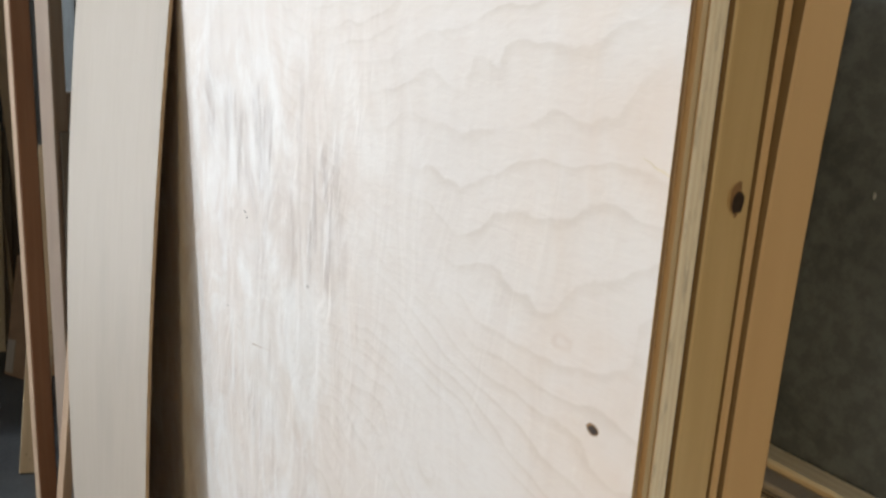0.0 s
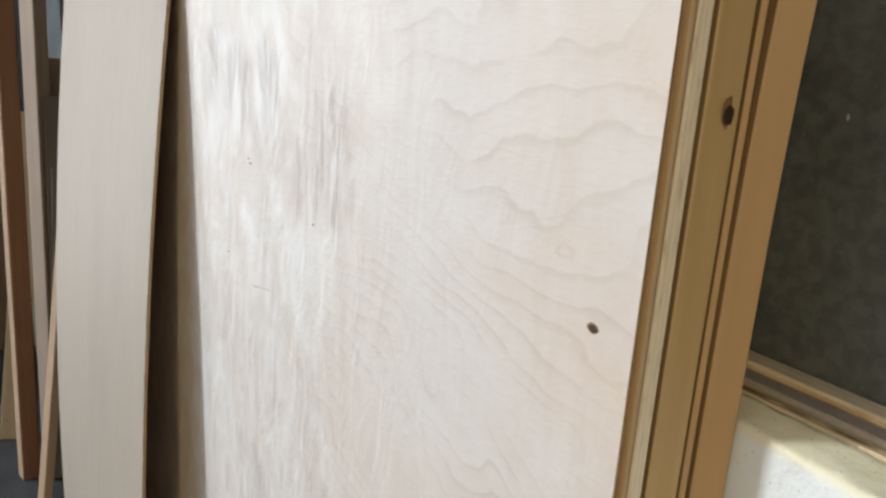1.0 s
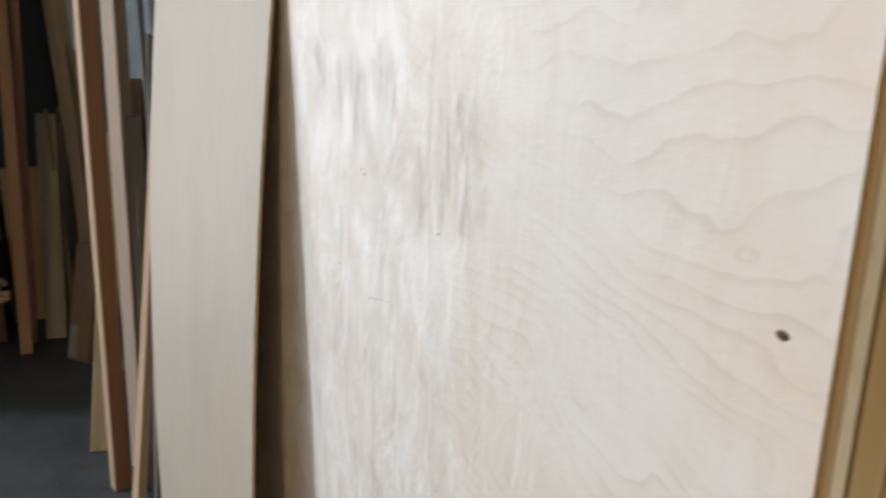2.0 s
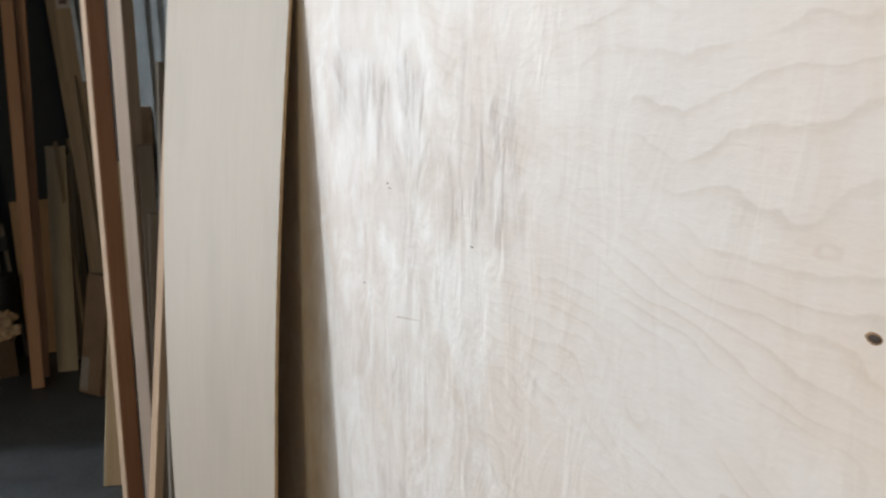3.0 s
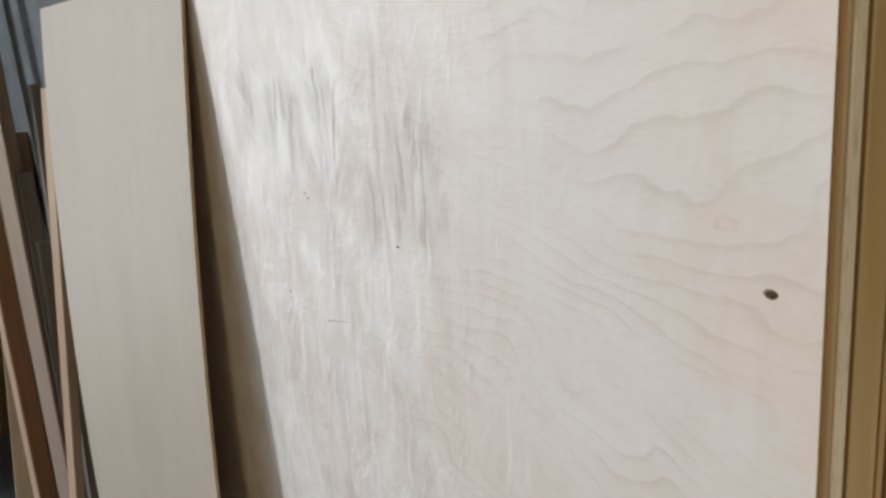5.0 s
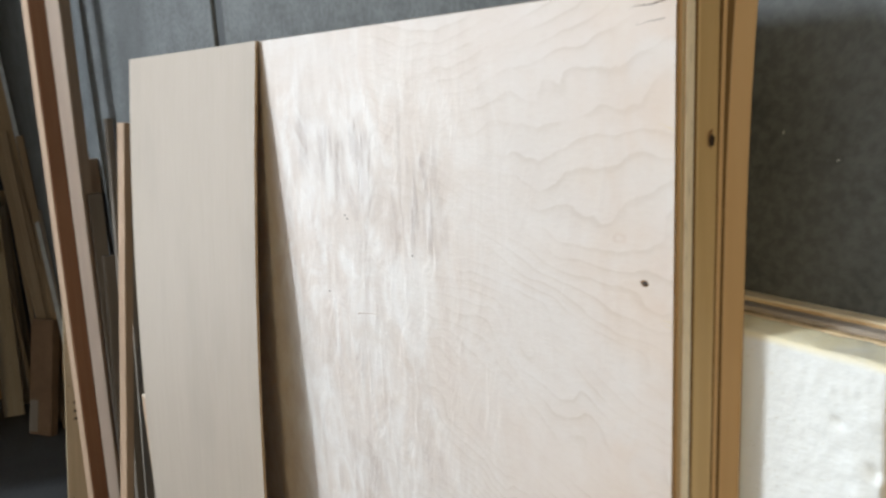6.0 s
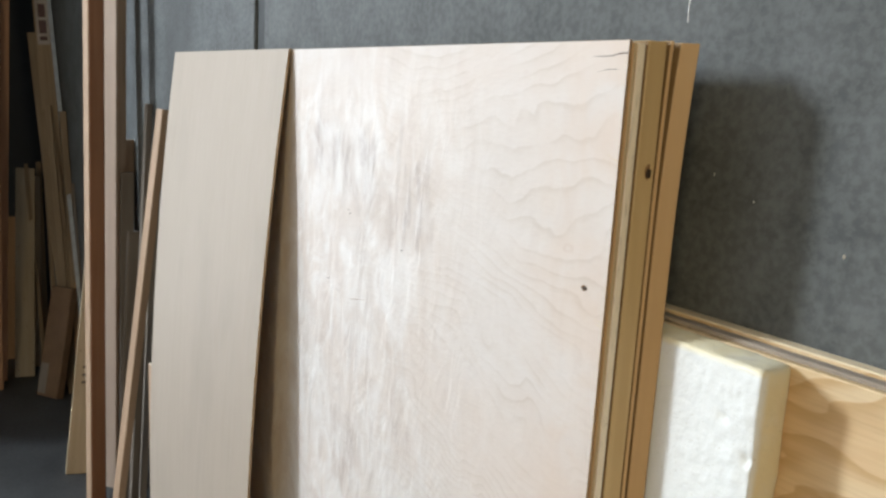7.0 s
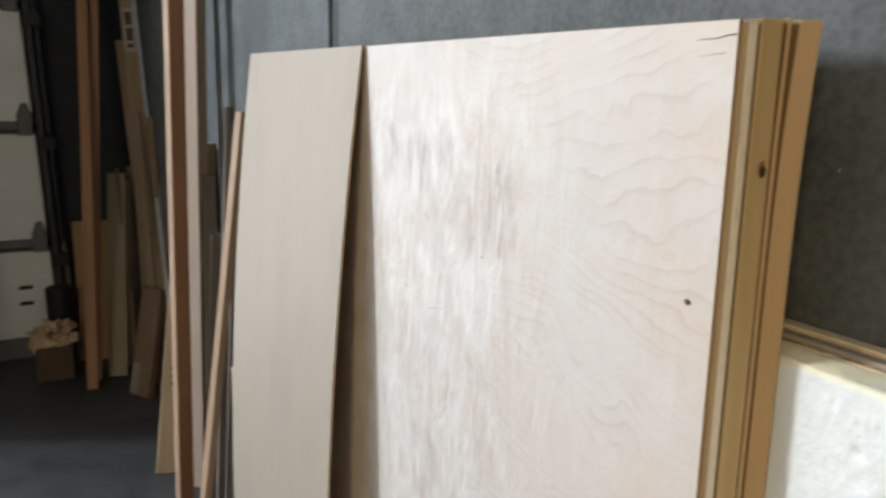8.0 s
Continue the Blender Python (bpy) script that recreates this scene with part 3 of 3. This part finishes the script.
# open glue line along its top
for y0, y1, w in ((0.012, 0.046, 0.0012), (-0.036, -0.003, 0.0018), (-0.062, -0.044, 0.0012), (-0.098, -0.070, 0.0015), (-0.127, -0.106, 0.0010)):
    bm = bmesh.new()
    near, off = [], []
    for i in range(9):
        k = i / 8
        x = 0.0838 + 0.0006 * noise.noise(Vector((k * 4, y0 * 50, 0)))
        t = w * math.sin(math.pi * (0.06 + 0.88 * k)) / 2
        near.append(bm.verts.new((x - t, y0 + (y1 - y0) * k, 1.2367)))
        off.append(bm.verts.new((x + t, y0 + (y1 - y0) * k, 1.2367)))
    for i in range(8):
        bm.faces.new((near[i], off[i], off[i + 1], near[i + 1]))
    bmesh.ops.recalc_face_normals(bm, faces=bm.faces[:])
    part("split", bm, CRACK, fir, "dark open glue line")

FX0, FX1, FY0, FY1, FZ = 0.0310, 0.0780, -0.1725, 0.0, 1.2370


def foam_bm():
    """A slab cut from a grid of small quads, its corners worn round."""
    bm = bmesh.new()
    nx, ny, nz = 10, 56, 330
    bmesh.ops.create_cube(bm, size=1.0, matrix=Matrix.LocRotScale(((FX0 + FX1) / 2, (FY0 + FY1) / 2, FZ / 2), None, (FX1 - FX0, FY1 - FY0, FZ)))
    for axis, cuts in ((0, nx), (1, ny), (2, nz)):
        edges = [e for e in bm.edges if abs((e.verts[0].co - e.verts[1].co)[axis]) > 0.9 * (FX1 - FX0, FY1 - FY0, FZ)[axis]]
        bmesh.ops.subdivide_edges(bm, edges=edges, cuts=cuts, use_grid_fill=True)
    r = 0.0058
    lo, hi = Vector((FX0, FY0, -1)), Vector((FX1, FY1, FZ))
    for v in bm.verts:
        c = v.co
        wear = r * (0.85 + 0.7 * noise.noise(c * 26) + 0.25 * noise.noise(c * 90))
        core = Vector([min(max(c[i], lo[i] + wear), hi[i] - wear) for i in range(3)])
        d = c - core
        if d.length > 1e-6:
            c = core + d.normalized() * wear if sum(abs(q) > 1e-6 for q in d) > 1 else c
        rough = 0.0011 * noise.noise(c * 60) + 0.0007 * noise.noise(c * 150)
        c = c + Vector((rough, rough, rough * 0.6 if c.z > 0.1 else 0))
        if c.x < FX0 + 0.01:
            for py, pz, s, deep in ((-0.133, 1.181, 0.0034, 0.006), (-0.128, 1.1815, 0.0030, 0.004), (-0.101, 1.216, 0.0020, 0.003), (-0.129, 1.203, 0.0022, 0.003), (-0.145, 1.213, 0.0024, -0.003), (-0.165, 1.150, 0.0050, 0.005), (-0.148, 1.150, 0.008, -0.002), (-0.060, 1.125, 0.004, 0.003), (-0.152, 1.128, 0.007, -0.003), (-0.158, 1.190, 0.004, -0.002)):
                c.x += deep * math.exp(-((c.y - py) ** 2 + (c.z - pz) ** 2) / (s * s))
        back, along = (c.x - FX0) / (FX1 - FX0), (c.y - FY0) / 0.1425
        v.co = c + Vector(((1 - back) * along * 0.0285, 0, -(1 - back) * along * 0.010 if c.z > 0.3 else 0))
    return bm


bm = foam_bm()
for f in bm.faces:
    f.smooth = True
tagged(link_mesh("foam_slab", bm, FOAM), "rough white foam slab with yellowed edges, standing upright", "foam slab")

# ---------------------------------------------------------------- timber leaning left of the stack
red_post = plank("red_post", (-0.064, 2.227, 0), (-0.002, 2.240, 2.9), 0.050, 0.050, 9, REDWOOD, "tall square red timber post standing against the wall", "post", "tall posts")
pale_post = plank("pale_post", (0.022, 2.335, 0), (0.090, 2.346, 2.9), 0.052, 0.052, 40, PALEWOOD, "tall square pale timber post beside the red one", "post", "tall posts")
# paler colour on each post's left face stands in for daylight on it
for post, side in ((red_post, PALEWOOD), (pale_post, LIT_SIDE)):
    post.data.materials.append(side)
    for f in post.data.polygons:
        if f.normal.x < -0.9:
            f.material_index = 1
plank("leaning_strip", (-0.072, 1.935, 0), (0.098, 1.930, 1.37), 0.026, 0.032, 20, PALEWOOD, "narrow tan timber strip leaning on the wall", "strip")
sheet("low_board", (0.000, 1.52, 0), (0.018, 1.765, 0.645), PALEWOOD, PALE_EDGE, "low pinkish board standing behind the bowed board", "board", "", 0.001)
plank("short_block", (0.062, 2.36, 0), (0.097, 2.40, 1.245), 0.050, 0.040, 8, PALEWOOD, "short pale timber offcut with a clean end", "offcut", "offcuts by the wall")
plank("short_block", (0.050, 2.30, 0), (0.080, 2.32, 1.14), 0.045, 0.03, 4, GREYWOOD, "grey timber offcut standing at the wall", "offcut", "offcuts by the wall")
plank("grey_offcut", (0.030, 2.18, 0), (0.088, 2.20, 0.955), 0.07, 0.022, 3, GREYWOOD, "wide grey timber offcut leaning at the wall", "offcut", "offcuts by the wall")
plank("grey_stick", (0.020, 2.08, 0), (0.108, 2.13, 1.378), 0.020, 0.018, 15, GREYWOOD, "thin grey stick leaning on the wall", "stick", "offcuts by the wall")
plank("grey_stick", (0.035, 2.02, 0), (0.110, 2.05, 1.20), 0.022, 0.014, 0, GREYWOOD, "short wide grey stick leaning on the wall", "stick", "offcuts by the wall")

stamped = plank("stamped_plank", (-0.080, 2.49, 0), (0.075, 2.66, 1.05), 0.075, 0.020, -8, PINE, "pale pine plank with dark stamp marks near its foot", "plank")
for z in (0.335, 0.362, 0.392):
    part("stamp_mark", box_bm((-0.012, -0.0112, z), (0.014, -0.0102, z + 0.010)), INK, stamped, "dark stamped bar")
plank("pine_plank", (-0.040, 2.62, 0), (0.075, 2.78, 0.95), 0.06, 0.02, -8, PINE, "pale pine plank behind the stamped one", "plank", "planks at the wall")

dark = plank("brown_panel", (-0.038, 3.33, 0), (0.055, 3.40, 0.49), 0.135, 0.038, -62, CARD, "brown board panel leaning against the planks", "panel")
part("light_patch", box_bm((-0.062, -0.0202, 0.012), (-0.012, -0.0192, 0.150), 0.0003, 1), GREYWOOD, dark, "paler patch at the foot of the board")

# planks leaning in the corner
for base, top, w, t, turn, mat, label in (
    ((-0.099, 3.65, 0), (-0.012, 4.00, 0.975), 0.086, 0.022, -6, PINE, "wide pale pine plank leaning in the corner"),
    ((-0.022, 3.78, 0), (0.035, 4.04, 0.93), 0.046, 0.020, -10, PINE, "narrow pale pine plank leaning in the corner"),
    ((0.022, 3.80, 0), (0.060, 4.08, 1.00), 0.026, 0.018, -5, OLDWOOD, "short weathered plank in the corner"),
    ((0.082, 3.33, 0), (0.050, 3.93, 1.64), 0.074, 0.024, -12, OLDWOOD, "tall weathered plank leaning in the corner"),
    ((0.100, 3.14, 0), (0.110, 3.93, 1.86), 0.018, 0.014, -12, ALU, "tall thin grey metal strip leaning in the corner"),
    ((0.100, 3.30, 0), (0.106, 3.62, 1.28), 0.030, 0.018, -8, OLDWOOD, "short weathered stick leaning in the corner"),
    ((0.062, 3.33, 0), (0.070, 3.78, 1.30), 0.026, 0.016, -20, OLDWOOD, "narrow weathered stick leaning in the corner"),
    ((0.095, 3.28, 0), (0.108, 3.46, 0.62), 0.040, 0.020, -14, BROWNWOOD, "short brown offcut leaning in the corner"),
    ((0.045, 3.62, 0), (0.070, 3.93, 1.10), 0.020, 0.016, 5, GREYWOOD, "thin grey stick leaning in the corner"),
):
    plank("corner_plank", base, top, w, t, turn, mat, label, "plank", "planks in the corner")
for base, top, w, t, mat, label in (
    ((0.105, 3.30, 0), (0.112, 3.62, 1.08), 0.014, 0.010, STEEL, "thin dark metal strip leaning in the corner"),
    ((0.112, 3.22, 0), (0.116, 3.48, 0.96), 0.010, 0.012, GREYWOOD, "thin grey strip leaning in the corner"),
    ((0.000, 3.70, 0), (-0.012, 3.98, 1.00), 0.018, 0.012, OLDWOOD, "thin weathered strip leaning in the corner"),
    ((0.045, 3.60, 0), (0.060, 3.92, 1.34), 0.016, 0.012, OLDWOOD, "thin weathered batten leaning in the corner"),
    ((0.080, 3.56, 0), (0.092, 3.90, 1.62), 0.012, 0.012, GREYWOOD, "thin grey batten leaning in the corner"),
    ((0.088, 3.34, 0), (0.100, 3.56, 0.70), 0.030, 0.014, OLDWOOD, "short weathered batten leaning in the corner"),
):
    plank("corner_batten", base, top, w, t, 0, mat, label, "batten", "battens in the corner")
lath = plank("labelled_lath", (0.084, 3.42, 0), (0.074, 4.13, 2.45), 0.068, 0.018, -10, OLDWOOD, "tall weathered lath with a printed label", "plank", "planks in the corner")
part("label", box_bm((-0.026, -0.0105, 1.65), (0.030, -0.0095, 1.87), 0.0003, 1), LABEL, lath, "worn printed label")
for z0, z1 in ((1.67, 1.69), (1.705, 1.77), (1.785, 1.85)):
    part("print_bar", box_bm((-0.014, -0.0116, z0), (0.018, -0.0106, z1)), MAROON, lath, "dark printed bar")

plank("far_red_post", (-0.230, 3.52, 0), (-0.070, 4.15, 2.9), 0.050, 0.045, -6, FARWOOD, "tall reddish timber post leaning on the end wall", "post", "tall posts")
plank("far_red_post", (-0.195, 3.64, 0), (0.000, 4.15, 2.9), 0.040, 0.040, -6, FARWOOD, "tall tan timber post crossing the other", "post", "tall posts")
plank("wide_tan_board", (-0.134, 3.95, 0), (-0.124, 4.17, 0.705), 0.205, 0.018, 0, BROWNWOOD, "wide tan board standing against the end wall", "board")

# ---------------------------------------------------------------- sectional door, its track, box and bucket
door = tagged(new("door_1"), "closed white steel sectional door with grey hinges", "door", kind="structure")


# sideways shear that fits door and track to the camera's view
def slanted(bm):
    for v in bm.verts:
        v.co.x += (1.55 - v.co.z) * 0.043
    return bm


DX0, DX1, DY = -3.2 + 1.95, -0.385, 4.13
for i in range(4):
    z0 = 0.012 + 0.6 * i
    s = part("door_section", slanted(box_bm((DX0, DY, z0 + (0.1 if i == 0 else 0.0)), (DX1, DY + 0.045, z0 + 0.575), 0.006, 2)), DOOR_WHITE, door)
    part("section_joint", slanted(box_bm((DX0, DY - 0.006, z0 + 0.56), (DX1 - 0.004, DY + 0.03, z0 + 0.625), 0.003, 1)), SEAL, s, "grey joint between two sections")
    # hinge: plate with a tapering leaf
    bm = bmesh.new()
    x, z = DX1 - 0.040 + (0.95 - z0) * 0.043, z0 + 0.60
    prof = [(-0.036, -0.045), (0.036, -0.045), (0.036, 0.055), (0.014, 0.115), (-0.012, 0.115), (-0.036, 0.055)]
    lowv = [bm.verts.new((x + a, DY - 0.006, z + c)) for a, c in prof]
    topv = [bm.verts.new((x + a * 0.8, DY - 0.026, z + c * 0.9)) for a, c in prof]
    bm.faces.new(topv)
    for j in range(6):
        bm.faces.new((lowv[j], lowv[(j + 1) % 6], topv[(j + 1) % 6], topv[j]))
    bmesh.ops.recalc_face_normals(bm, faces=bm.faces[:])
    part("hinge", bm, SEAL, s, "grey steel hinge")
    part("hinge_rod", box_bm((x - 0.20, DY - 0.016, z - 0.030), (x + 0.03, DY - 0.006, z - 0.016), 0.002, 1), STEEL, s, "steel hinge bar")
part("bottom_seal", box_bm((DX0, DY - 0.004, 0.0), (DX1, DY + 0.04, 0.118), 0.008, 2), SEAL, door, "grey rubber bottom seal")
for z in (0.372, 0.288):
    part("vent_slot", box_bm((DX1 - 0.115, DY - 0.003, z), (DX1 - 0.050, DY + 0.004, z + 0.02), 0.002, 1), BLACK, door, "dark slot")

track = tagged(new("door_track"), "dark steel door track fixed to the end wall", "door track")
# both rails are sheared like the door to fit the camera's view
part("rail", slanted(box_bm((-0.372, 4.06, 0), (-0.345, 4.19, 2.9), 0.003, 1)), STEEL, track)
part("guide", slanted(box_bm((-0.335, 4.11, 0), (-0.312, 4.19, 2.9), 0.003, 1)), STEEL, track)
for z in (0.5, 1.1, 1.7, 2.3):
    part("bracket", slanted(box_bm((-0.375, 4.05, z), (-0.300, 4.195, z + 0.06), 0.003, 1)), BLACK, track)

carton = tagged(new("carton"), "brown cardboard box full of paper scraps", "box")
for lo, hi in (((-0.456, 3.71, 0), (-0.294, 3.72, 0.17)), ((-0.456, 3.90, 0), (-0.294, 3.91, 0.17)), ((-0.456, 3.72, 0), (-0.446, 3.90, 0.17)), ((-0.304, 3.72, 0), (-0.294, 3.90, 0.17)), ((-0.446, 3.72, 0), (-0.304, 3.90, 0.012))):
    part("side", box_bm(lo, hi, 0.001, 1), CARTON, carton)
random.seed(4)
for i in range(13):
    x, y, z = random.uniform(-0.45, -0.31), random.uniform(3.74, 3.87), random.uniform(0.16, 0.29)
    bm = blob_bm(0.046, i * 1.7, 1.1, (1.0, 0.9, 0.55), (0, 0, 0), 2)
    s = link_mesh("paper_scrap", bm, PAPER)
    s.matrix_world = pose(x, y, z - abs(x + 0.37) * 0.5, random.uniform(-40, 40), random.uniform(-40, 40), random.uniform(0, 360))
    tagged(s, "crumpled tan paper scrap in the carton", "paper", "paper scraps")

bm = bmesh.new()
bmesh.ops.create_cone(bm, cap_ends=True, segments=28, radius1=0.062, radius2=0.072, depth=0.40, matrix=Matrix.Translation((-0.315, 4.00, 0.20)))
bmesh.ops.bevel(bm, geom=[e for e in bm.edges if e.calc_face_angle(0) > 1.0], offset=0.006, segments=2, affect="EDGES")
tagged(link_mesh("black_tub", bm, BLACK), "tall black plastic tub beside the track", "tub")
plank("thin_stick", (-0.245, 3.96, 0), (-0.275, 4.12, 0.62), 0.016, 0.012, 0, GREYWOOD, "thin grey stick beside the black tub", "stick")
